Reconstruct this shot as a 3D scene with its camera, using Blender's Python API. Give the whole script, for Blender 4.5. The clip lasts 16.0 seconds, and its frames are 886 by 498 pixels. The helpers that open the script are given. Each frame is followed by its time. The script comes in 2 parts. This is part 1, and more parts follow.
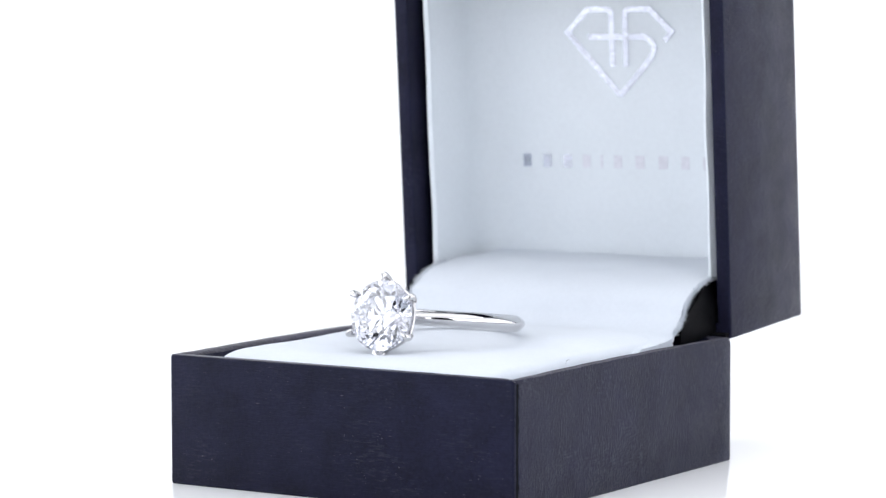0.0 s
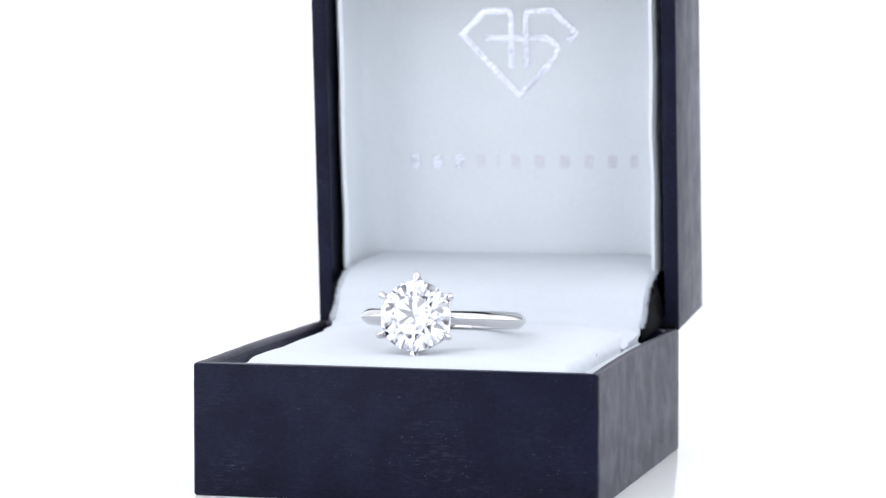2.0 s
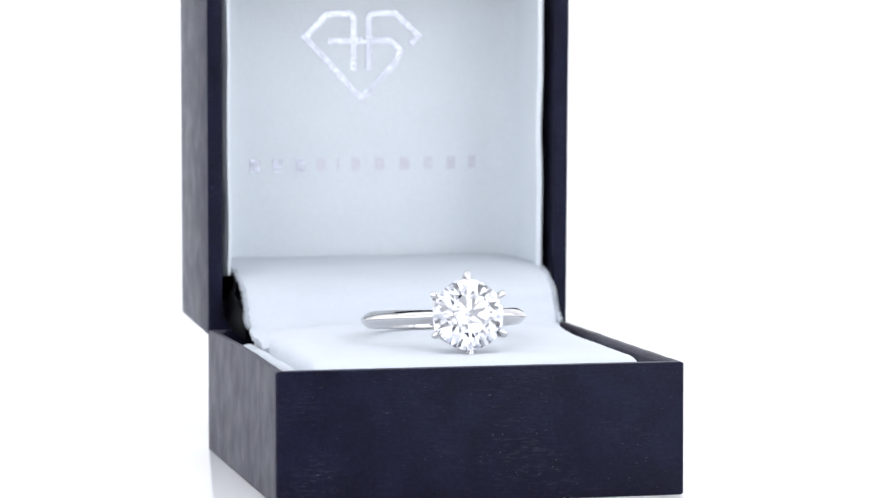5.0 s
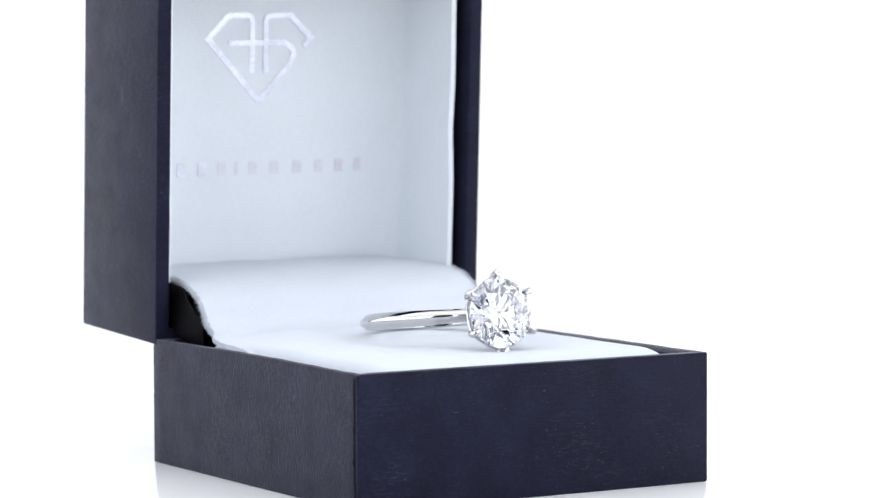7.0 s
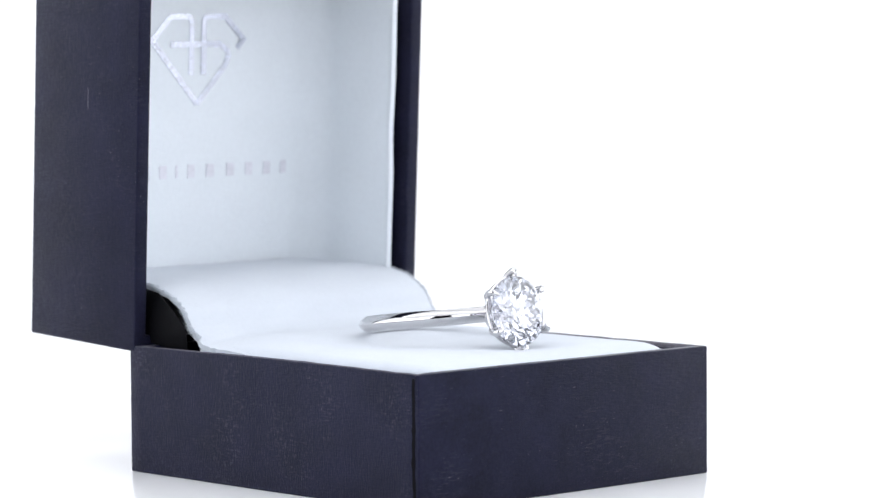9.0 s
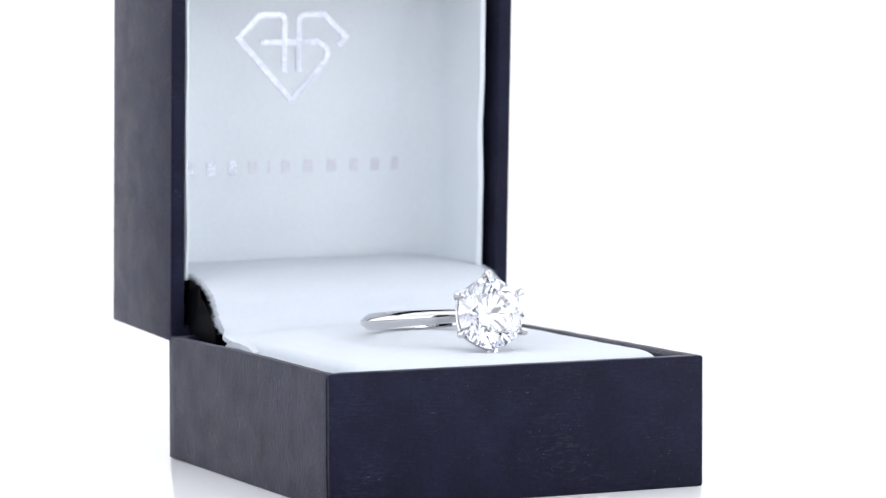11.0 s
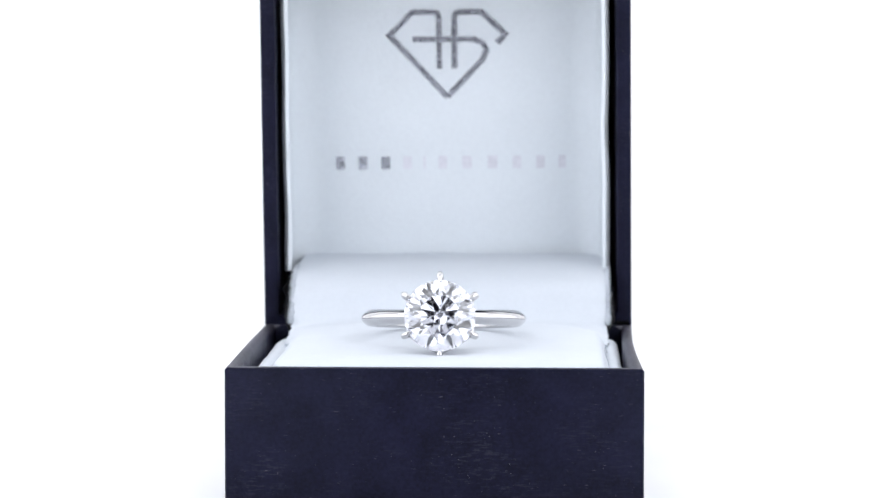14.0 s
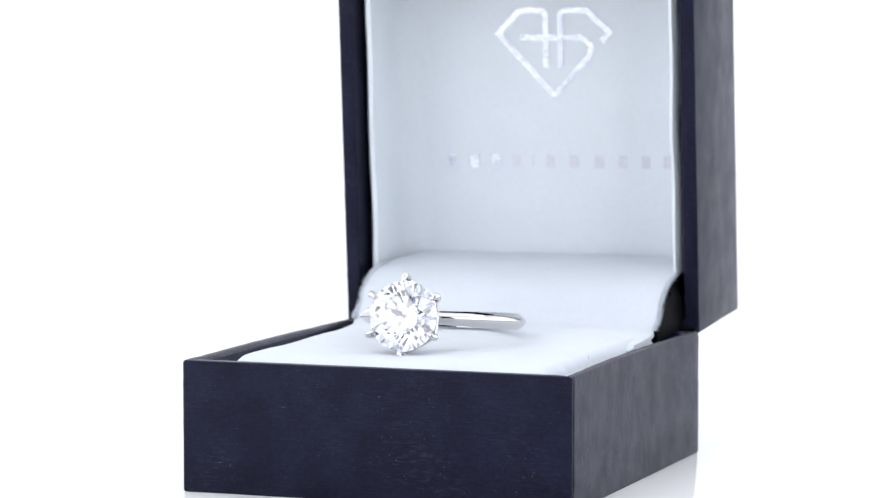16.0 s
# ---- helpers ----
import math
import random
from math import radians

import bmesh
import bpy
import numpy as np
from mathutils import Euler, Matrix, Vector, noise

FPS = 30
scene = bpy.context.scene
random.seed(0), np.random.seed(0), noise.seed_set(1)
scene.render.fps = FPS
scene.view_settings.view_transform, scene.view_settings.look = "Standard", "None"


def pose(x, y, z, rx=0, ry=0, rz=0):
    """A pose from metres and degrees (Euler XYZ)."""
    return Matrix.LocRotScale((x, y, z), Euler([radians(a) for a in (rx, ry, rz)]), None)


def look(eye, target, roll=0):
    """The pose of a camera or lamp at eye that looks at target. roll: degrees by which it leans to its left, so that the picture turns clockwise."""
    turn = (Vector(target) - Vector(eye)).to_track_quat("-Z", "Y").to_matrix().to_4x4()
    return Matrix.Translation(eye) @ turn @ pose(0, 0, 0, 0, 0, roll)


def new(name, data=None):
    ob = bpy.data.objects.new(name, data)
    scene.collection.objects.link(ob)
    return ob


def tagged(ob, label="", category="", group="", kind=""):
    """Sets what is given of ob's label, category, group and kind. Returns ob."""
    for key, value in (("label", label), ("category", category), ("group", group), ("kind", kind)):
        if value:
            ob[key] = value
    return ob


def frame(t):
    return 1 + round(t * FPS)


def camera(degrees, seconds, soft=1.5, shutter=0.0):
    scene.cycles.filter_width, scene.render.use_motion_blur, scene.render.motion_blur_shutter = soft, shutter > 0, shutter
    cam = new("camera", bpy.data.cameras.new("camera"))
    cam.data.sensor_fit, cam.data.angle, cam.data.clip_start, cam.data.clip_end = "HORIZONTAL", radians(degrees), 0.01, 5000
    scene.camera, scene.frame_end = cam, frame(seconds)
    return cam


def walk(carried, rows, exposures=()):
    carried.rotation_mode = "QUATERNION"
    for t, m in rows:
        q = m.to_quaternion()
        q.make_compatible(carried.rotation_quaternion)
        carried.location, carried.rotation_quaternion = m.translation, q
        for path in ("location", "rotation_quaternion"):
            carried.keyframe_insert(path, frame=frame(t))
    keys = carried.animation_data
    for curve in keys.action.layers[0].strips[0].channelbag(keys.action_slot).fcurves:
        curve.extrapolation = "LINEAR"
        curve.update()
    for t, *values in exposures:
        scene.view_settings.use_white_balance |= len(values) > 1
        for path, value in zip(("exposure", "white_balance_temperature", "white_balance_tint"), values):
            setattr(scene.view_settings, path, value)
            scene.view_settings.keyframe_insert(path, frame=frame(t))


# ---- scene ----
# ---- camera ----
cam = camera(15.92, 16.0, soft=1.3)
EYE = Vector((0.0, -0.4005, 0.0593))
DOWN, ASIDE = radians(4.336), radians(0.179)
AIM = EYE + 0.4 * Vector((math.sin(ASIDE) * math.cos(DOWN), math.cos(ASIDE) * math.cos(DOWN), -math.sin(DOWN)))
walk(cam, [(0.0, look(EYE, AIM, -0.978)), (16.0, look(EYE, AIM, -0.978))], exposures=[(0.0, 0.0), (16.0, 0.0)])
cam.data.dof.use_dof = True
cam.data.dof.focus_distance = 0.389
cam.data.dof.aperture_fstop = 42.0

scene.cycles.max_bounces, scene.cycles.transmission_bounces, scene.cycles.glossy_bounces = 24, 24, 12

# degrees of the turntable, second by second
TURN = [(0, -32.92), (0.5, -28.31), (1, -23.62), (1.5, -19.26), (2, -14.62), (2.5, -9.75), (3, -5.43), (3.5, -1.0), (4, 3.6),
        (4.5, 8.0), (5, 12.5), (5.5, 17.0), (6, 21.5), (6.5, 26.1), (7, 30.82), (7.5, 35.2), (8, 39.8), (8.3, 42.5),
        (8.42, 43.32), (8.7, 43.4), (8.95, 43.3), (9.1, 42.2), (9.5, 38.4), (10, 33.85), (10.5, 29.35), (11, 24.78), (11.5, 20.09),
        (12, 15.8), (12.5, 11.22), (13, 6.5), (13.5, 2.16), (14, -2.2), (14.5, -6.82), (15, -11.5), (15.5, -16.07), (16, -20.73)]
# the plate runs slightly out of true
WOBBLE = pose(0, 0, 0, -0.17, 0.97, 0)

# ---- light ----
world = bpy.data.worlds.new("studio_air")
world.use_nodes = True
world.node_tree.nodes["Background"].inputs[0].default_value = (0.90, 0.95, 1.0, 1)
world.node_tree.nodes["Background"].inputs[1].default_value = 0.25
scene.world = world


def area_lamp(name, eye, target, size_x, size_y, watts, color):
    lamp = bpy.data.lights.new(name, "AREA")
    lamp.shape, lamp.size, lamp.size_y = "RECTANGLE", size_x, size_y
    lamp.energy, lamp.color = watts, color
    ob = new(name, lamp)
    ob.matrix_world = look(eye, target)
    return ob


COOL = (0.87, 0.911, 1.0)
area_lamp("softbox_top", (0, 0.05, 0.84), (0, 0.05, 0), 1.00, 0.90, 0.52, COOL)
# unseen panels added along the tent sides, standing in for glowing cloth
area_lamp("tent_side_glow", (-0.63, -0.05, 0.40), (0, -0.05, 0.40), 0.95, 0.78, 1.8, COOL)
area_lamp("tent_side_glow", (0.63, -0.05, 0.40), (0, -0.05, 0.40), 0.95, 0.78, 1.8, COOL)
# unseen front fills, added to brighten the lining and the diamond
area_lamp("tent_front_fill", (-0.395, -0.565, 0.38), (-0.395, 0.5, 0.38), 0.46, 0.74, 1.72, COOL)
area_lamp("tent_front_fill", (0.395, -0.565, 0.38), (0.395, 0.5, 0.38), 0.46, 0.74, 1.72, COOL)
# unseen lamp added above to whiten the backdrop and rear floor
area_lamp("backdrop_fill", (0, 0.20, 0.76), (0, 0.38, 0.0), 1.00, 0.20, 1.15, (0.96, 0.975, 1.0))


# ---- materials ----
def material(name, color, rough=0.5, metal=0.0, spread=0.1, scale=900.0, stretch=(1, 1, 1), bump=0.0, bump_scale=2500.0, specular=0.5, sheen=0.0):
    """A surface whose colour varies at two scales, with a fine relief."""
    m = bpy.data.materials.new(name)
    m.use_nodes = True
    tree = m.node_tree
    b = tree.nodes["Principled BSDF"]
    b.inputs["Roughness"].default_value, b.inputs["Metallic"].default_value = rough, metal
    b.inputs["Specular IOR Level"].default_value = specular
    b.inputs["Sheen Weight"].default_value = sheen
    co = tree.nodes.new("ShaderNodeTexCoord")
    mp = tree.nodes.new("ShaderNodeMapping")
    mp.inputs["Scale"].default_value = stretch
    tree.links.new(co.outputs["Object"], mp.inputs["Vector"])

    def grain(s, detail):
        n = tree.nodes.new("ShaderNodeTexNoise")
        n.inputs["Scale"].default_value, n.inputs["Detail"].default_value = s, detail
        tree.links.new(mp.outputs["Vector"], n.inputs["Vector"])
        return n.outputs["Fac"]

    fine, broad = grain(scale, 4), grain(scale / 14, 2)
    add = tree.nodes.new("ShaderNodeMath")
    add.operation = "ADD"
    tree.links.new(fine, add.inputs[0])
    tree.links.new(broad, add.inputs[1])
    ramp = tree.nodes.new("ShaderNodeMapRange")
    ramp.inputs["From Min"].default_value, ramp.inputs["From Max"].default_value = 0.6, 1.4
    ramp.inputs["To Min"].default_value, ramp.inputs["To Max"].default_value = 1 - spread, 1 + spread
    tree.links.new(add.outputs[0], ramp.inputs["Value"])
    mix = tree.nodes.new("ShaderNodeVectorMath")
    mix.operation = "SCALE"
    mix.inputs[0].default_value = color
    tree.links.new(ramp.outputs["Result"], mix.inputs["Scale"])
    tree.links.new(mix.outputs["Vector"], b.inputs["Base Color"])
    if bump:
        bp = tree.nodes.new("ShaderNodeBump")
        bp.inputs["Strength"].default_value, bp.inputs["Distance"].default_value = bump, 0.0002
        tree.links.new(grain(bump_scale, 3), bp.inputs["Height"])
        tree.links.new(bp.outputs["Normal"], b.inputs["Normal"])
    return m


def paper(name, relief=0.30, sheen=0.10, tint=(0.74, 0.77, 1.0), upright=0.5, pitch=6200, wear=0.16):
    """Dark blue-black linen paper: crossed fine threads, cloudy gloss, a few light specks in clusters."""
    m = material(name, (0.0061, 0.0062, 0.0160), 0.42, 0, 0.55, 2600, specular=0.17, sheen=sheen)
    tree = m.node_tree
    b = tree.nodes["Principled BSDF"]
    b.inputs["Sheen Tint"].default_value = tint + (1,)
    b.inputs["Specular Tint"].default_value = tint + (1,)
    b.inputs["Sheen Roughness"].default_value = 0.45
    co = tree.nodes.new("ShaderNodeTexCoord")

    def grain(stretch, size, detail):
        mp = tree.nodes.new("ShaderNodeMapping")
        mp.inputs["Scale"].default_value = stretch
        tree.links.new(co.outputs["Object"], mp.inputs["Vector"])
        n = tree.nodes.new("ShaderNodeTexNoise")
        n.inputs["Scale"].default_value, n.inputs["Detail"].default_value = size, detail
        tree.links.new(mp.outputs["Vector"], n.inputs["Vector"])
        return n.outputs["Fac"]

    def span(value, a, b0, c, d):
        r = tree.nodes.new("ShaderNodeMapRange")
        for k, x in zip(("From Min", "From Max", "To Min", "To Max"), (a, b0, c, d)):
            r.inputs[k].default_value = x
        tree.links.new(value, r.inputs["Value"])
        return r.outputs["Result"]

    def maths(op, u, v):
        n = tree.nodes.new("ShaderNodeMath")
        n.operation = op
        for socket, x in zip(n.inputs, (u, v)):
            if isinstance(x, float):
                socket.default_value = x
            else:
                tree.links.new(x, socket)
        return n.outputs[0]

    weft, warp = grain((0.2, 0.2, 1), pitch, 3), grain((1, 1, 0.32), pitch, 3)
    cloud = grain((1, 1, 1), 240, 3)
    weave = maths("ADD", maths("MULTIPLY", weft, 1 - upright), maths("MULTIPLY", warp, upright))
    bp = tree.nodes.new("ShaderNodeBump")
    bp.inputs["Strength"].default_value, bp.inputs["Distance"].default_value = relief, 0.0002
    tree.links.new(weave, bp.inputs["Height"])
    tree.links.new(bp.outputs["Normal"], b.inputs["Normal"])
    tree.links.new(span(cloud, 0.3, 0.7, 0.33, 0.47), b.inputs["Roughness"])
    # lint and scuffed thread tops, gathered in patches
    patch = span(grain((1, 1, 1), 120, 1), 0.45, 0.72, 0.0, 1.0)
    dots = span(grain((0.55, 0.55, 0.8), 6000, 0), 0.83, 0.89, 0.0, 0.9)
    dashes = span(grain((0.22, 0.22, 1) if upright < 0.5 else (1, 1, 0.22), 5200, 0), 0.82, 0.89, 0.0, 0.8)
    lint = maths("MAXIMUM", dots, dashes)
    scuff = maths("MULTIPLY", span(weave, 0.52, 0.66, 0.0, wear), patch)
    amount = maths("MAXIMUM", maths("MULTIPLY", lint, maths("ADD", patch, 0.2)), scuff)
    old = b.inputs["Base Color"].links[0].from_socket
    mix = tree.nodes.new("ShaderNodeMix")
    mix.data_type = "RGBA"
    tree.links.new(amount, mix.inputs[0])
    tree.links.new(old, mix.inputs[6])
    mix.inputs[7].default_value = (0.10, 0.10, 0.125, 1)
    tree.links.new(mix.outputs[2], b.inputs["Base Color"])
    return m


PAPER = paper("dark_linen_paper", 0.36, 0.035, (0.68, 0.72, 1.0), 0.2, 4400, 0.14)
PAPER_SIDE = paper("dark_linen_paper_upright", 0.5, 0.05, (0.62, 0.65, 1.0), 0.5, 4300, 0.45)
# scratched, worn paper; the rim's grazing sheen is painted in as a paler colour
WORN_SHEEN = material("worn_paper_painted_sheen", (0.040, 0.037, 0.055), 0.5, 0, 0.85, 2200, (1, 0.6, 1), 0.9, 2600, 0.5)
PAPER_LID = paper("dark_linen_paper_lid", 0.5, 0.05, (0.66, 0.69, 1.0), 0.35, 3900, 0.16)
BLACK = material("black_inner_paper", (0.0035, 0.0035, 0.0045), 0.8, 0, 0.3, 1500, bump=0.2, specular=0.07)
FELT = material("white_felt", (0.665, 0.70, 0.745), 0.95, 0, 0.03, 1800, bump=0.25, bump_scale=4000, specular=0.1, sheen=0.15)
LINING = material("pale_lining", (0.80, 0.838, 0.867), 0.9, 0, 0.03, 1400, bump=0.25, bump_scale=3500, specular=0.15)
FOIL = material("silver_foil", (0.55, 0.572, 0.645), 0.16, 1.0, 0.3, 2500, bump=0.34, bump_scale=2400)
PRINT = material("pale_print", (0.735, 0.735, 0.785), 0.5, 0.0, 0.12, 1800, bump=0.2)
PLATINUM = material("white_gold", (0.65, 0.638, 0.638), 0.07, 1.0, 0.02, 2000, bump=0.02)
ACRYLIC = material("white_acrylic", (0.96, 0.955, 0.95), 0.10, 0, 0.01, 60, specular=0.08)
CLOTH = material("white_backdrop", (0.895, 0.89, 0.885), 0.9, 0, 0.01, 40, specular=0.1)
DARK_WALL = material("dark_studio_wall", (0.02, 0.02, 0.035), 0.8, 0, 0.2, 8)
CREASED = material("creased_black_paper", (0.0025, 0.0025, 0.0035), 0.55, 0, 0.4, 900, bump=0.3, bump_scale=1500, specular=0.09)
GEM = bpy.data.materials.new("diamond")
GEM.use_nodes = True
_g = GEM.node_tree.nodes["Principled BSDF"]
_g.inputs["Base Color"].default_value = (0.77, 0.785, 0.86, 1)
_g.inputs["Roughness"].default_value = 0.0
_g.inputs["IOR"].default_value = 2.417
_g.inputs["Transmission Weight"].default_value = 1.0

MM = 0.001


# ---- helpers for building ----
def finish(bm, mat, smooth=None):
    """bm, in millimetres, as mesh data in metres."""
    bmesh.ops.scale(bm, vec=(MM, MM, MM), verts=bm.verts)
    bmesh.ops.recalc_face_normals(bm, faces=bm.faces)
    me = bpy.data.meshes.new(mat.name)
    bm.to_mesh(me)
    bm.free()
    me.materials.append(mat)
    if smooth is not None:
        for p in me.polygons:
            p.use_smooth = True
        me.set_sharp_from_angle(angle=radians(smooth))
    return me


def part(name, bm, mat, parent, label="", smooth=None):
    ob = new(name, finish(bm, mat, smooth))
    ob.parent = parent
    if label:
        ob["label"] = label
    return ob


def block(x0, x1, y0, y1, z0, z1, bevel=0.0, segments=2):
    bm = bmesh.new()
    bmesh.ops.create_cube(bm, size=1)
    for v in bm.verts:
        v.co = Vector(((x0 + x1) / 2 + v.co.x * (x1 - x0), (y0 + y1) / 2 + v.co.y * (y1 - y0), (z0 + z1) / 2 + v.co.z * (z1 - z0)))
    if bevel:
        bmesh.ops.bevel(bm, geom=bm.edges[:], offset=bevel, segments=segments, affect="EDGES", profile=0.5)
    return bm


def tube(path, radii, sides=10):
    """A closed tapered tube along points, in millimetres."""
    bm = bmesh.new()
    rings = []
    path = [Vector(p) for p in path]
    for i, p in enumerate(path):
        d = (path[min(i + 1, len(path) - 1)] - path[max(i - 1, 0)]).normalized()
        a = d.cross(Vector((0.31, 0.2, 0.93))).normalized()
        b = d.cross(a)
        rings.append([bm.verts.new(p + radii[i] * (math.cos(2 * math.pi * k / sides) * a + math.sin(2 * math.pi * k / sides) * b)) for k in range(sides)])
    for u, v in zip(rings, rings[1:]):
        for k in range(sides):
            bm.faces.new((u[k], u[(k + 1) % sides], v[(k + 1) % sides], v[k]))
    bm.faces.new(rings[0])
    bm.faces.new(rings[-1])
    return bm


def revolve(profile, steps, shape=None):
    """A closed ring: profile of (radius, height), turned about z."""
    bm = bmesh.new()
    rows = []
    for i in range(steps):
        a = 2 * math.pi * i / steps
        row = []
        for r, h in profile:
            rr, hh = shape(a, r, h) if shape else (r, h)
            row.append(bm.verts.new((rr * math.cos(a), rr * math.sin(a), hh)))
        rows.append(row)
    n = len(profile)
    for i in range(steps):
        u, v = rows[i], rows[(i + 1) % steps]
        for k in range(n):
            bm.faces.new((u[k], u[(k + 1) % n], v[(k + 1) % n], v[k]))
    return bm


def sheet(points, thick):
    """A grid of points as a sheet of some thickness (millimetres), closed at its rim."""
    bm = bmesh.new()
    rows, cols = len(points), len(points[0])
    P = [[Vector(p) for p in row] for row in points]
    top, low = [], []
    for i in range(rows):
        t, l = [], []
        for j in range(cols):
            du = P[min(i + 1, rows - 1)][j] - P[max(i - 1, 0)][j]
            dv = P[i][min(j + 1, cols - 1)] - P[i][max(j - 1, 0)]
            nrm = du.cross(dv).normalized()
            t.append(bm.verts.new(P[i][j]))
            l.append(bm.verts.new(P[i][j] - nrm * thick))
        top.append(t)
        low.append(l)
    for i in range(rows - 1):
        for j in range(cols - 1):
            bm.faces.new((top[i][j], top[i + 1][j], top[i + 1][j + 1], top[i][j + 1]))
            bm.faces.new((low[i][j], low[i][j + 1], low[i + 1][j + 1], low[i + 1][j]))
    for i in range(rows - 1):
        for j in (0, cols - 1):
            bm.faces.new((top[i][j], top[i + 1][j], low[i + 1][j], low[i][j]))
    for j in range(cols - 1):
        for i in (0, rows - 1):
            bm.faces.new((top[i][j], top[i][j + 1], low[i][j + 1], low[i][j]))
    return bm


def smooth_path(points, steps):
    """Points spread evenly along a Catmull-Rom curve."""
    P = [Vector(p) for p in points]
    P = [2 * P[0] - P[1]] + P + [2 * P[-1] - P[-2]]
    out = []
    for i in range(1, len(P) - 2):
        for k in range(steps):
            t = k / steps
            a, b, c, d = P[i - 1], P[i], P[i + 1], P[i + 2]
            out.append(0.5 * (2 * b + (c - a) * t + (2 * a - 5 * b + 4 * c - d) * t * t + (3 * b - a - 3 * c + d) * t ** 3))
    out.append(P[-2])
    return out


def thing(name, label, category, kind=""):
    ob = new(name)
    ob.empty_display_size = 0.01
    return tagged(ob, label, category, kind=kind)


# ---- the studio: sweep, tent and dark room ----
def backdrop_sheet():
    """The sweep, curving up behind; its unseen front slot makes the foil reflect dark."""
    bm = bmesh.new()
    xs = (-640, -75, 75, 640)
    line = [(-560, -12), (-262, -12), (300, -12)] + [(300 + 300 * math.sin(a), 288 - 300 * math.cos(a)) for a in [radians(k * 9) for k in range(1, 11)]] + [(600, 860)]
    rows = [[bm.verts.new((x, y, z)) for y, z in line] for x in xs]
    for i in range(3):
        for k in range(len(line) - 1):
            if not (i == 1 and k == 0):
                bm.faces.new((rows[i][k], rows[i + 1][k], rows[i + 1][k + 1], rows[i][k + 1]))
    ob = new("backdrop", finish(bm, CLOTH, 60))
    return tagged(ob, "seamless white backdrop sweeping up behind the turntable", "backdrop", kind="structure")


def wall(name, dims, mat, label):
    return tagged(new(name, finish(block(*dims), mat)), label, "wall", kind="structure")


backdrop_sheet()
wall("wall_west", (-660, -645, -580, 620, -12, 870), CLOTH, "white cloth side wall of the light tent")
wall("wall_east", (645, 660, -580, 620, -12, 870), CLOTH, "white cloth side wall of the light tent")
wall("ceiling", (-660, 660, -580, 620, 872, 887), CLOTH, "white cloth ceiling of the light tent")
# out of view; the gap between these panels gives foil and diamond dark reflections
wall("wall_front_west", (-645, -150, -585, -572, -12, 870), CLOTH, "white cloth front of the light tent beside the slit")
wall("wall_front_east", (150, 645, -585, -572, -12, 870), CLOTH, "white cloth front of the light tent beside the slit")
wall("wall_south", (-1500, 1500, -2000, -1980, -700, 1800), DARK_WALL, "dark studio wall behind the light tent")
wall("floor", (-1500, 1500, -1980, 700, -720, -700), DARK_WALL, "dark studio floor outside the light tent")
wall("ceiling_room", (-1500, 1500, -1980, 700, 1800, 1820), DARK_WALL, "dark studio ceiling outside the light tent")
wall("wall_north", (-1500, 1500, 700, 720, -700, 1800), DARK_WALL, "dark studio wall beyond the light tent")
wall("wall_room_west", (-1520, -1500, -2000, 720, -720, 1820), DARK_WALL, "dark studio side wall")
wall("wall_room_east", (1500, 1520, -2000, 720, -720, 1820), DARK_WALL, "dark studio side wall")


# ---- turntable ----
def turntable_thing():
    t = thing("turntable", "glossy white round turntable under the ring box", "turntable")
    bm = bmesh.new()
    bmesh.ops.create_cone(bm, cap_ends=True, segments=160, radius1=110, radius2=110, depth=5)
    bmesh.ops.translate(bm, vec=(0, 0, -2.5), verts=bm.verts)
    rim = [e for e in bm.edges if len(e.link_faces) == 2 and abs(e.link_faces[0].normal.z - e.link_faces[1].normal.z) > 0.5]
    bmesh.ops.bevel(bm, geom=rim, offset=1.2, segments=3, affect="EDGES", profile=0.5)
    part("plate", bm, ACRYLIC, t, smooth=40)
    bm = bmesh.new()
    bmesh.ops.create_cone(bm, cap_ends=True, segments=48, radius1=35, radius2=35, depth=7.2)
    bmesh.ops.translate(bm, vec=(0, 0, -8.5), verts=bm.verts)
    part("spindle", bm, CLOTH, t)
    return t


# ---- ring box ----
X0, X1, YF, YB, HB = -24.62, 25.54, -23.24, 31.58, 16.3
LX0, LX1, LY0, LY1, LZ0, LZ1 = -24.7, 25.5, 31.62, 53.4, 15.95, 71.0
LEAN = 3.3
XC = 0.46


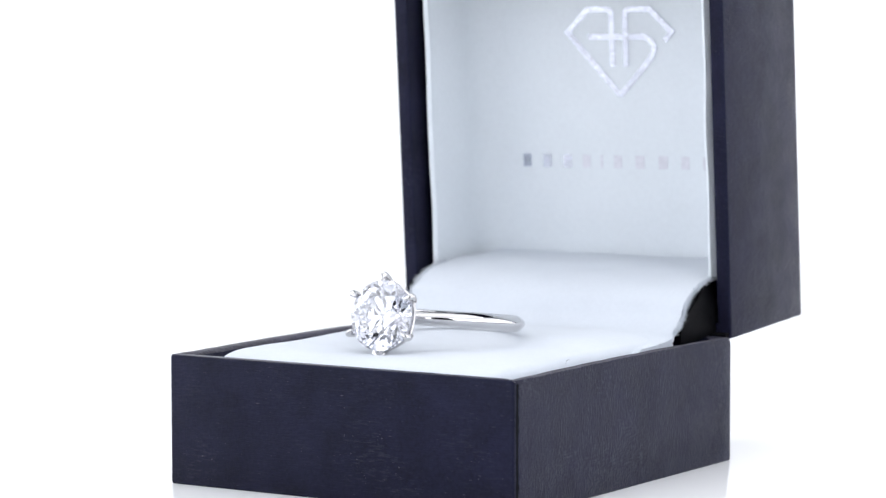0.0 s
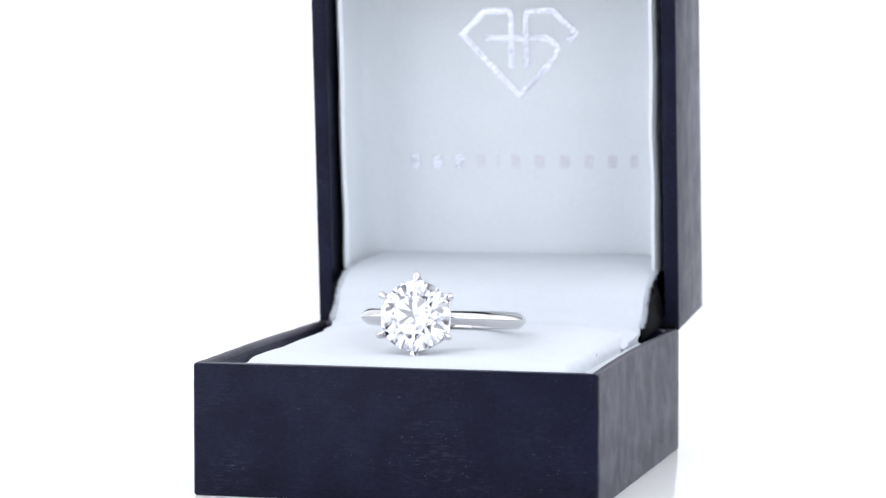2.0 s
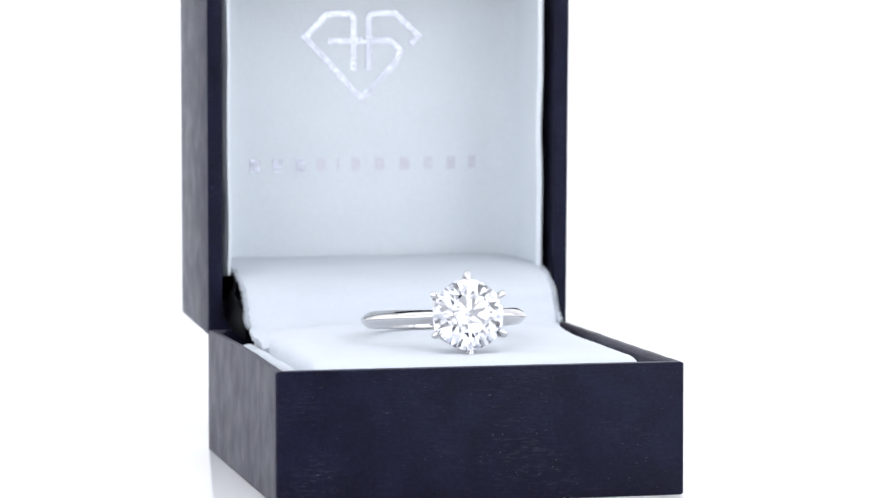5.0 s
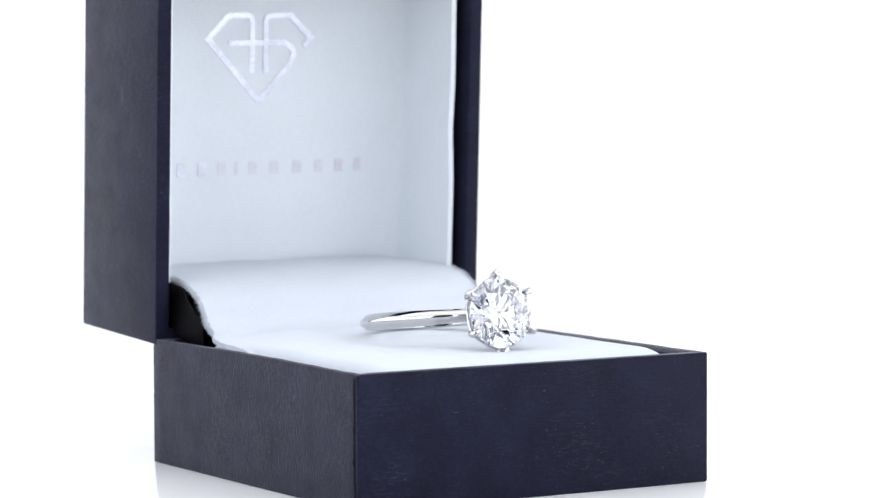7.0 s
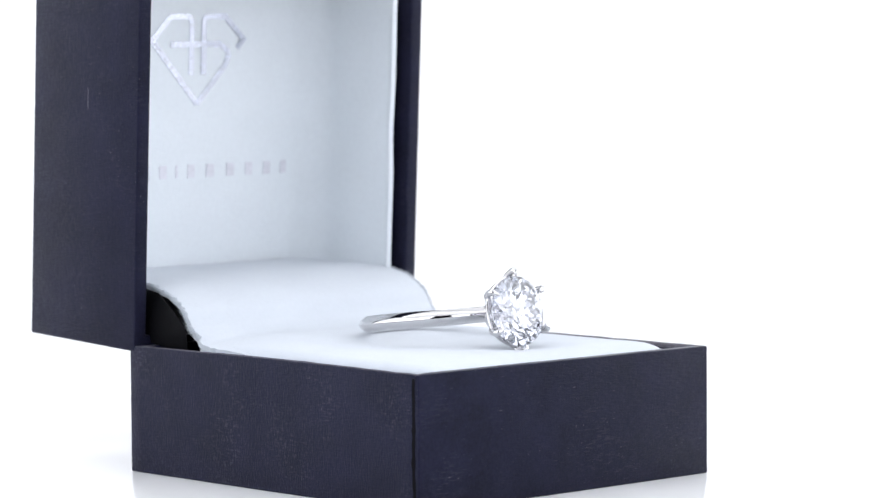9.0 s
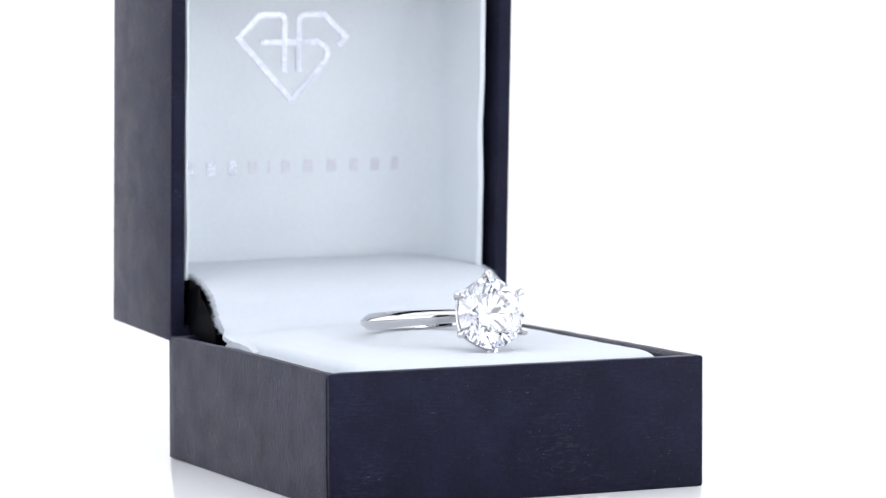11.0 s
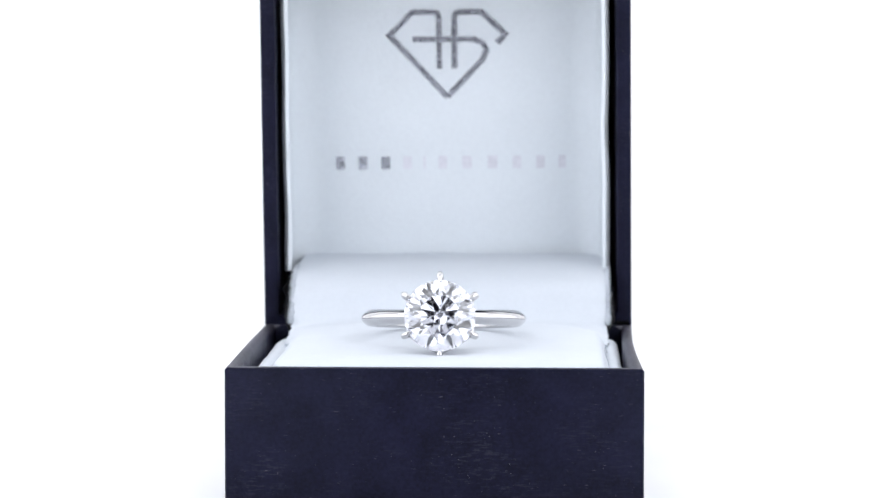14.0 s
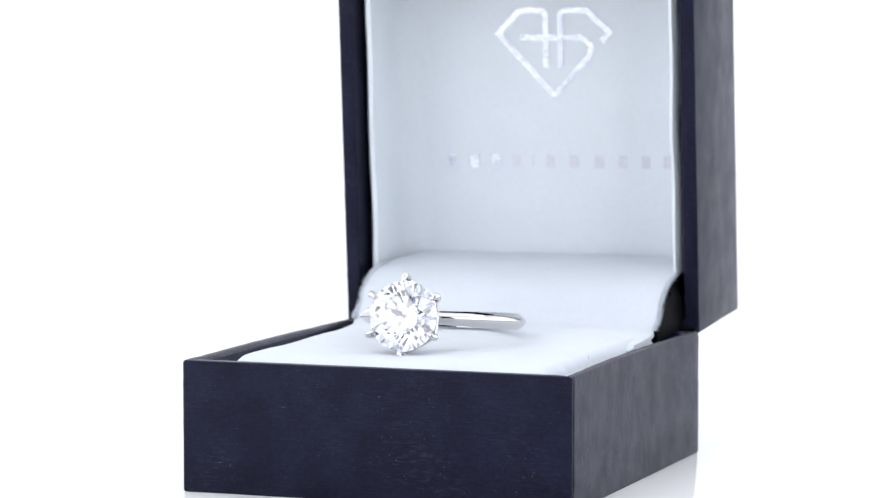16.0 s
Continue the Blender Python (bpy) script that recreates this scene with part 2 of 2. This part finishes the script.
def base_shell():
    """The lower tray, open above, its board 2 mm thick, the side rims rounded and one side bowed in."""
    bm = block(X0, X1, YF, YB, 0.02, HB)
    back = [e for e in bm.edges if all(v.co.y > YB - 0.1 and v.co.z > HB - 0.1 for v in e.verts)]
    bmesh.ops.bevel(bm, geom=back, offset=1.0, segments=3, affect="EDGES", profile=0.5)
    bm.faces.ensure_lookup_table()
    top = max((f for f in bm.faces if f.normal.z > 0.99), key=lambda f: f.calc_area())
    bmesh.ops.inset_region(bm, faces=[top], thickness=2.0, depth=0)
    bmesh.ops.translate(bm, vec=(0, 0, -13.5), verts=[v for v in bmesh.ops.extrude_face_region(bm, geom=[top])["geom"] if isinstance(v, bmesh.types.BMVert)])
    if top.is_valid:
        bm.faces.remove(top)
    # inner top edges of the side walls: softly rounded
    inner = [e for e in bm.edges if all(v.co.z > HB - 0.1 and X0 + 1 < v.co.x < X1 - 1 for v in e.verts) and abs(e.verts[0].co.y - e.verts[1].co.y) > 20]
    bmesh.ops.bevel(bm, geom=inner, offset=0.9, segments=4, affect="EDGES", profile=0.5)
    sharp = [e for e in bm.edges if len(e.link_faces) == 2 and e.calc_face_angle(0) > 0.9]
    bmesh.ops.bevel(bm, geom=sharp, offset=0.2, segments=3, affect="EDGES", profile=0.5)
    for k in range(1, 24):
        y = YF + (YB - YF) * k / 24
        bmesh.ops.bisect_plane(bm, geom=bm.verts[:] + bm.edges[:] + bm.faces[:], plane_co=(0, y, 0), plane_no=(0, 1, 0))
    for v in bm.verts:
        f = (v.co.y - YF) / (YB - YF)
        arch = math.sin(math.pi * min(1.0, max(0.0, f))) * (max(0.0, v.co.z) / HB) ** 2
        if v.co.x > 15:
            v.co.x -= 0.48 * arch
            v.co.z += 0.14 * arch if v.co.z > 12 else 0
        elif v.co.x < -15:
            v.co.x += 0.08 * arch
            v.co.z += 0.2 * arch if v.co.z > 12 else 0
        if v.co.z > HB - 1.2 and abs(v.co.x - XC) > 20:
            v.co.z += 0.06 * noise.noise(Vector((v.co.x * 0.1, v.co.y * 0.5, 2)))
    return bm


def lid_shell():
    """The lid, standing upright, open towards the front."""
    bm = block(LX0, LX1, LY0, LY1, LZ0, LZ1)
    bm.faces.ensure_lookup_table()
    front = min(bm.faces, key=lambda f: f.normal.y)
    bmesh.ops.inset_region(bm, faces=[front], thickness=2.8, depth=0)
    bmesh.ops.translate(bm, vec=(0, 19.3, 0), verts=[v for v in bmesh.ops.extrude_face_region(bm, geom=[front])["geom"] if isinstance(v, bmesh.types.BMVert)])
    if front.is_valid:
        bm.faces.remove(front)
    sharp = [e for e in bm.edges if len(e.link_faces) == 2 and e.calc_face_angle(0) > 0.9]
    bmesh.ops.bevel(bm, geom=sharp, offset=0.24, segments=3, affect="EDGES", profile=0.5)
    return bm


def lid_lining():
    """A padded sheet round the inside of the lid, with soft corners."""
    line = []
    x0, x1, y0, yr, y1, r = -21.5, 22.1, 34.6, 33.4, 49.9, 4.5
    line += [(x0 + 0.5, y0), (x0 + 0.1, y0 + 0.5), (x0, y0 + 1.5)] + [(x0 + 0.02, y) for y in np.linspace(y0 + 3, y1 - r, 6)]
    line += [(x0 + r - r * math.cos(a), y1 - r + r * math.sin(a)) for a in [radians(k * 11.25) for k in range(1, 8)]]
    line += [(x, y1) for x in np.linspace(x0 + r, x1 - r, 24)]
    line += [(x1 - r + r * math.sin(a), y1 - r + r * math.cos(a)) for a in [radians(k * 11.25) for k in range(1, 8)]]
    line += [(x1 - 0.02, y) for y in np.linspace(y1 - r, yr + 3, 6)] + [(x1, yr + 1.5), (x1 - 0.1, yr + 0.5), (x1 - 0.5, yr)]
    grid = []
    for x, y in line:
        col = []
        for z in np.linspace(23.7 - 2.2 * (y - y0) / (y1 - y0), 68.0, 40):
            n = noise.noise(Vector((x, y, z)) * 0.13)
            soft = 0.25 * n * (1 if abs(x - XC) > 19.5 else 0.25)
            col.append((x + (soft if x < XC else -soft) * (abs(x - XC) > 15), y, z))
        grid.append(col)
    return sheet(grid, 0.6)


def cushion_pad():
    """The felt pad of the tray, gently domed, rolled under at its edges."""
    bm = bmesh.new()
    x0, x1, y0, y1 = -19.6, 21.4, -21.0, 24.0
    nx, ny = 60, 64
    rows = []
    for j in range(ny + 1):
        row = []
        for i in range(nx + 1):
            u, v = i / nx, j / ny
            x, y = x0 + (x1 - x0) * u, y0 + (y1 - y0) * v
            side = min(u, 1 - u) * (x1 - x0)
            end = v * (y1 - y0)
            z = 17.2 - 0.7 * max(0, 1 - side / 6) ** 2.0 - 1.1 * max(0, 1 - end / 5) ** 2.4 - 0.5 * min(1.0, max(0.0, (y - 15.5) / 8)) + 0.6 * math.exp(-(min(0.0, y - 9.5) / 5.8) ** 2) * min(1.0, side / 9) - 0.8 * max(0.0, 1 - side / 1.0) ** 2
            z += 0.10 * noise.noise(Vector((x, y, 3)) * 0.16) + 0.03 * noise.noise(Vector((x, y, 9)) * 0.8)
            z -= 0.22 * math.exp(-(((x - 0.85) / 3.2) ** 2 + ((y + 14.3) / 2.6) ** 2))  # pressed down by the ring's head
            if side < 0.01:
                x += 0.22 * noise.noise(Vector((x, y * 0.6, 1))) + 0.12 * noise.noise(Vector((x, y * 2.1, 5)))
            row.append(bm.verts.new((x, y, z)))
        rows.append(row)
    for j in range(ny):
        for i in range(nx):
            bm.faces.new((rows[j][i], rows[j][i + 1], rows[j + 1][i + 1], rows[j + 1][i]))
    rim = [e for e in bm.edges if e.is_boundary]
    made = [g for g in bmesh.ops.extrude_edge_only(bm, edges=rim)["geom"] if isinstance(g, bmesh.types.BMVert)]
    for v in made:
        v.co.z = 4.0
    return bm


FLAP = [(12.0, 16.5), (14.5, 17.02), (17.5, 17.22), (20.5, 17.42), (22.3, 17.7), (23.5, 18.3), (24.5, 19.3), (25.7, 21.2), (27.7, 22.6), (30.5, 23.6), (34, 24.2), (39, 24.5), (44, 24.6), (48.6, 24.8)]


def hinge_flap():
    """The felt that runs from the pad over the hinge to the lid's lining."""
    line = smooth_path([(0, y, z) for y, z in FLAP], 5)
    grid = []
    n = 56
    for p in line:
        row = []
        for i in range(n + 1):
            u = i / n
            x = -20.3 + (21.9 + 20.3) * u
            edge = min(u, 1 - u) * 42
            jag = 0.45 * noise.noise(Vector((u * 3, p.y * 1.7, p.z * 1.7))) if edge < 0.01 else 0
            w = (0.22 if p.y > 24 else 0.03) * noise.noise(Vector((x * 0.12, p.y * 0.2, p.z * 0.2))) - 0.5 * max(0, 1 - edge / 5) ** 2 * (0.35 if p.y > 25 else 0.1)
            w -= 0.9 * max(0, 1 - edge / 9) ** 1.3 * max(0, min(1, (23.8 - p.y) / 1.5))
            row.append((x + jag, p.y + (0.4 * w if p.y < 27 else 0), p.z + w * (1 if p.y > 26 or p.y < 23.8 else 0.1)))
        grid.append(row)
    return sheet(grid, -0.7)


def frayed_edge(x, way):
    """Loose felt fibres along one cut edge of the flap."""
    rnd = random.Random(int(x * 10))
    line = smooth_path([(0, y, z) for y, z in FLAP[4:11]], 10)
    bm = bmesh.new()
    for _ in range(1000):
        p = rnd.choice(line) + Vector((x + rnd.uniform(-0.1, 0.1), rnd.uniform(-0.2, 0.4), rnd.uniform(-0.5, 0.15)))
        d = Vector((way * rnd.uniform(0.05, 0.8), rnd.uniform(-0.3, 0.25), rnd.uniform(-0.35, 0.25)))
        s = Vector((rnd.uniform(-1, 1), rnd.uniform(-1, 1), rnd.uniform(-1, 1))).normalized() * 0.065
        q = d.cross(s).normalized() * 0.06
        a, b, c = bm.verts.new(p + s), bm.verts.new(p - s), bm.verts.new(p + q)
        tip = bm.verts.new(p + d)
        for f in ((a, b, tip), (b, c, tip), (c, a, tip), (a, c, b)):
            bm.faces.new(f)
    return bm


def side_pad(x0, x1):
    """A rolled felt strip between pad and tray wall."""
    bm = bmesh.new()
    rows = []
    for j in range(41):
        y = -20.9 + 43.5 * j / 40
        row = []
        for k in range(13):
            a = math.pi * k / 12
            xm, hw = (x0 + x1) / 2, (x1 - x0) / 2
            wob = 0.12 * noise.noise(Vector((x0, y * 0.35, 0)))
            end = min(1.0, (j + 0.3) / 2.0, (40.3 - j) / 2.0)
            row.append(bm.verts.new((xm - hw * math.cos(a) * (1 + wob), y, 13.7 + (1.7 + wob) * end * math.sin(a))))
        row += [bm.verts.new((x1, y, 5)), bm.verts.new((x0, y, 5))]
        rows.append(row)
    n = len(rows[0])
    for u, v in zip(rows, rows[1:]):
        for k in range(n):
            bm.faces.new((u[k], u[(k + 1) % n], v[(k + 1) % n], v[k]))
    bm.faces.new(rows[0])
    bm.faces.new(rows[-1])
    return bm


def gusset(x):
    """The folded black paper web at one end of the hinge, with its slanting crease."""
    way = 1 if x > 0 else -1
    a = Vector((x, 31.3, 16.7))
    rim = [(x - way * 1.5, 24.6, 15.4), (x - way * 1.5, 25.0, 18.6), (x - way * 0.2, 27.0, 21.6), (x - way * 1.4, 30.5, 23.0), (x - way * 1.5, 34.0, 23.5)]
    grid = []
    for k, p in enumerate(rim):
        q = a + Vector((0, 0.25 * k, 0.35 * k))
        p = Vector(p)
        fold = Vector((way * (0.55 if k in (1, 3) else -0.45 if k == 2 else 0), 0, 0))
        grid.append([p, p.lerp(q, 0.35) + fold, p.lerp(q, 0.7) + fold * 0.6, q])
    return sheet(grid, 0.2)


def seam(x, way):
    """The glued paper joint down one front corner, slightly ragged."""
    bm = bmesh.new()
    rows = []
    for k in range(31):
        z = 0.5 + (HB - 1.0) * k / 30
        w = 0.24 + 0.34 * max(0, noise.noise(Vector((x, 0, z * 1.3)))) + 0.05 * noise.noise(Vector((x, 4, z * 3)))
        y = YF + 0.86 + 0.10 * noise.noise(Vector((x, 1, z * 0.5)))
        rows.append([bm.verts.new((x + way * h, y + s * w, z)) for h, s in ((-0.05, -1), (0.03, -1), (0.03, 1), (-0.05, 1))])
    for u, v in zip(rows, rows[1:]):
        for k in range(4):
            bm.faces.new((u[k], u[(k + 1) % 4], v[(k + 1) % 4], v[k]))
    bm.faces.new(rows[0])
    bm.faces.new(rows[-1])
    return bm


def corner_flap(x, way):
    """The front sheet turned round the corner, its cut edge slightly ragged."""
    bm = bmesh.new()
    rows = []
    for k in range(41):
        z = 0.25 + (HB - 0.45) * k / 40
        y = YF + 0.50 + 0.10 * noise.noise(Vector((x, 1, z * 0.5))) + 0.06 * noise.noise(Vector((x, 7, z * 2.5)))
        rows.append([bm.verts.new(p) for p in ((x - way * 0.05, YF + 0.12, z), (x + way * 0.08, YF + 0.16, z), (x + way * 0.12, y - 0.05, z), (x + way * 0.03, y, z), (x - way * 0.05, y, z))])
    for u, v in zip(rows, rows[1:]):
        for k in range(5):
            bm.faces.new((u[k], u[(k + 1) % 5], v[(k + 1) % 5], v[k]))
    bm.faces.new(rows[0])
    bm.faces.new(rows[-1])
    return bm


def stroke(points, width, y):
    """A flat ribbon of foil, 0.1 mm thick, along points (x, z)."""
    bm = bmesh.new()
    P = [Vector((x, 0, z)) for x, z in points]
    rows = []
    for i, p in enumerate(P):
        d0 = (p - P[i - 1]).normalized() if i else (P[1] - p).normalized()
        d1 = (P[i + 1] - p).normalized() if i < len(P) - 1 else d0
        d = (d0 + d1).normalized()
        s = Vector((-d.z, 0, d.x)) * (width / 2 / max(0.5, d.dot(d0)))
        rows.append([bm.verts.new(q) for q in (p + s + Vector((0, y, 0)), p - s + Vector((0, y, 0)), p - s + Vector((0, y - 0.1, 0)), p + s + Vector((0, y - 0.1, 0)))])
    for u, v in zip(rows, rows[1:]):
        for k in range(4):
            bm.faces.new((u[k], u[(k + 1) % 4], v[(k + 1) % 4], v[k]))
    bm.faces.new(rows[0])
    bm.faces.new(rows[-1])
    return bm


def ring_box_thing():
    t = thing("ring_box", "open dark navy paper-covered ring box with white felt inside", "ring box")
    base = part("base", base_shell(), PAPER, t, "dark navy linen-paper tray", 35)
    base.data.materials.append(PAPER_SIDE)
    for p in base.data.polygons:
        if abs(p.normal.x) > 0.7:
            p.material_index = 1
    # side rim tops: wear together with sheen put into the colour
    base.data.materials.append(WORN_SHEEN)
    for p in base.data.polygons:
        if p.normal.z > 0.3 and p.center.z > 0.0152 and abs(p.center.x - XC * MM) > 0.0215:
            p.material_index = 2
    part("seam", seam(X0, -1), BLACK, base)
    part("seam", seam(X1, 1), BLACK, base)
    part("corner_flap", corner_flap(X0, -1), PAPER, base)
    part("corner_flap", corner_flap(X1, 1), PAPER, base)
    part("cushion", cushion_pad(), FELT, t, "white felt cushion pad", 60)
    part("side_pad", side_pad(-22.4, -19.3), FELT, t, "rolled white felt strip", 60)
    part("side_pad", side_pad(21.0, 23.45), FELT, t, "rolled white felt strip", 60)
    flap = part("hinge_flap", hinge_flap(), FELT, t, "white felt flap with frayed edges", 60)
    for x, way in ((-20.3, -1), (21.9, 1)):
        tagged(part("frayed_edge", frayed_edge(x, way), FELT, flap), kind="stuff")
    part("gusset", gusset(-22.1), CREASED, t, "black folded paper at the hinge", 35)
    part("gusset", gusset(23.1), CREASED, t, "black folded paper at the hinge", 35)
    # added filler: blacks out the bright line between tray and lid
    part("hinge", block(X0 + 0.4, X1 - 0.4, 30.9, 31.95, 13.0, 16.8, 0.1), BLACK, t, "added black strip darkening the gap at the hinge")
    lid = part("lid", lid_shell(), PAPER_LID, t, "dark navy linen-paper lid standing open", 35)
    fibre = smooth_path([(21.5, -4.3, 16.2), (21.45, -3.9, 16.45), (21.4, -3.5, 16.55), (21.35, -3.2, 16.5)], 4)
    part("stray_fibre", tube(fibre, [0.02] * len(fibre), 6), BLACK, t, "dark stray thread on the rim")
    hinge = Vector((20.0, LY0, LZ0)) * MM
    lid.matrix_local = Matrix.Translation(hinge) @ pose(0, 0, 0, LEAN, -0.5, 1.3) @ Matrix.Translation(-hinge)
    part("lining", lid_lining(), LINING, lid, "pale padded lining", 60)
    part("scratch", block(LX0 - 0.03, LX0 + 0.05, 41.85, 41.97, 46.6, 49.4), WORN_SHEEN, lid, "faint pale scratch")
    # the emblem: a cut stone in outline with a crossbar and two uprights
    gx, gz, k, y = 0.42, 46.2, 0.0513, 49.87
    lines = [
        [(0, 0), (-158, 170), (-95, 233), (-38, 233), (-27, 230), (-22, 220), (-22, 78)],
        [(-95, 159), (75, 159), (100, 146), (108, 128), (97, 102), (0, 0)],
        [(20, 78), (20, 220), (25, 230), (36, 233), (95, 233), (160, 172), (138, 148)],
    ]
    for n, line in enumerate(lines):
        part("emblem", stroke([(gx + a * k, gz + b * k) for a, b in line], 0.80, y - 0.03 * n), FOIL, lid, "silver foil emblem strokes")
    for i, (c, w) in enumerate(((-298, 30), (-235, 30), (-172, 30), (-112, 30), (-65, 8), (-15, 30), (52, 34), (123, 34), (190, 30), (255, 30), (315, 26))):
        a = gx + c * k
        z0 = 35.7
        part("print_bar", block(a - w * k * 0.4, a + w * k * 0.4, y - 0.08, y + 0.02, z0 + 0.3, z0 + 2.1), FOIL if i < 3 else PRINT, lid)
    return t


# ---- diamond ring ----
def brilliant(d):
    """A round brilliant of diameter d, its table towards -y, the girdle at y = 0."""
    r = d / 2
    bm = bmesh.new()
    bmesh.ops.create_cube(bm, size=4 * d)

    def cut(normal, point):
        n = Vector(normal).normalized()
        bmesh.ops.bisect_plane(bm, geom=bm.verts[:] + bm.edges[:] + bm.faces[:], plane_co=point, plane_no=n, clear_outer=True, dist=1e-6)
        rim = [e for e in bm.edges if e.is_boundary]
        if rim:
            bmesh.ops.holes_fill(bm, edges=rim, sides=0)

    def ray(a):
        return Vector((math.cos(a), 0, math.sin(a)))

    out = Vector((0, -1, 0))
    girdle = 0.032 * d
    for k in range(64):
        u = ray(2 * math.pi * (k + 0.5) / 64)
        cut(u, u * r)
    table = 0.57 * r
    crown, pavilion = radians(34.5), radians(40.8)
    rise = girdle / 2 + (r - table) * math.tan(crown)
    cut(out, out * rise)
    cut(-out, -out * (girdle / 2 + r * math.tan(pavilion) - 0.03))
    for k in range(8):
        u = ray(math.pi / 8 + k * math.pi / 4)
        cut(u * math.sin(crown) + out * math.cos(crown), u * r + out * girdle / 2)
        cut(u * math.sin(pavilion) - out * math.cos(pavilion), u * r - out * girdle / 2)
    star = radians(23.0)
    for k in range(8):
        u = ray(k * math.pi / 4)
        edge = u * table * math.cos(math.pi / 8) + out * rise
        cut(u * math.sin(star) + out * math.cos(star), edge)
    upper, lower = radians(42.4), radians(42.0)
    inner = r * math.cos(math.pi / 16)
    for k in range(16):
        u = ray(math.pi / 16 + k * math.pi / 8)
        cut(u * math.sin(upper) + out * math.cos(upper), u * inner + out * girdle / 2)
        cut(u * math.sin(lower) - out * math.cos(lower), u * inner - out * girdle / 2)
    bmesh.ops.remove_doubles(bm, verts=bm.verts, dist=1e-4)
    return bm


RING_AT = Vector((0.85, 0.0, 20.1))
RING_TIP = -6.8
HEAD_TIP = -4.0


def band_shape(a, r, h):
    """Slimmer towards the head, which sits at -90 degrees."""
    near = max(0.0, -math.sin(a)) ** 3
    return r, h * (1 - 0.22 * near)


def diamond_ring_thing():
    t = thing("diamond_ring", "white gold solitaire ring with round brilliant diamond, lying on the felt", "ring")
    w = 1.06
    profile = [(9.02, -0.85 * w), (9.22, -0.97 * w), (9.45, -w), (9.66, -0.94 * w), (10.18, -0.56 * w), (10.38, -0.36 * w), (10.49, -0.16 * w), (10.52, 0), (10.49, 0.16 * w), (10.38, 0.36 * w), (10.18, 0.56 * w),
               (9.66, 0.94 * w), (9.45, w), (9.22, 0.97 * w), (9.02, 0.85 * w), (8.95, 0)]
    part("band", revolve(profile, 180, band_shape), PLATINUM, t, smooth=45)
    g = -14.05
    tip = Matrix.Translation((0, g * MM, 0)) @ pose(0, 0, 0, HEAD_TIP, 0, 0) @ Matrix.Translation((0, -g * MM, 0))
    gem = brilliant(8.75)
    bmesh.ops.translate(gem, vec=(0, g, 0), verts=gem.verts)
    part("diamond", gem, GEM, t, "clear round brilliant-cut diamond").matrix_local = tip
    head = part("head", revolve([(1.2, -0.5), (1.7, -0.5), (1.95, -0.25), (1.95, 0.2), (1.75, 0.45), (1.2, 0.45)], 40), PLATINUM, t, "polished white gold basket", 40)
    head.matrix_local = tip @ Matrix.Translation((0, -10.1 * MM, 0)) @ Matrix.Rotation(radians(90), 4, "X")
    path = smooth_path([(1.2, -10.3, 0), (1.75, -11.0, 0), (2.75, -11.75, 0), (3.8, -12.45, 0), (4.58, -13.2, 0), (5.02, -14.2, 0), (4.72, -14.66, 0), (4.15, -14.85, 0)], 4)
    n = len(path)
    radii = [0.32 + 0.12 * math.sin(math.pi * i / n) if i < n * 0.72 else 0.45 - 0.28 * ((i / (n - 1) - 0.72) / 0.28) ** 1.6 for i in range(n)]
    for k in range(6):
        a = math.pi / 2 + k * math.pi / 3
        far = 1.05 if k == 3 else 1.0
        pts = [(far * p.x * math.cos(a), p.y, far * p.x * math.sin(a)) for p in path]
        part("prong", tube(pts, radii, 12), PLATINUM, t, smooth=60).matrix_local = tip
    # scalloped gallery between the claws
    for k in range(6):
        a0 = math.pi / 2 + k * math.pi / 3
        pts = []
        for i in range(13):
            f = i / 12
            a = a0 + f * math.pi / 3
            dip = 1.0 * math.sin(math.pi * f)
            rr = 4.42 - 0.5 * math.sin(math.pi * f)
            pts.append((rr * math.cos(a), -13.2 + dip * 0.45, rr * math.sin(a)))
        part("gallery", tube(pts, [0.27] * 13, 8), PLATINUM, t, smooth=60).matrix_local = tip
    return t


turntable = turntable_thing()
ring_box = ring_box_thing()
diamond_ring = diamond_ring_thing()


# ---- the turning plate carries box and ring ----
def motions():
    ring_seat = Matrix.Translation(RING_AT * MM) @ pose(0, 0, 0, RING_TIP, 0, 0)
    for ob, seat in ((turntable, Matrix()), (ring_box, Matrix()), (diamond_ring, ring_seat)):
        walk(ob, [(t, pose(0, 0, 0, 0, 0, a) @ WOBBLE @ seat) for t, a in TURN])


motions()
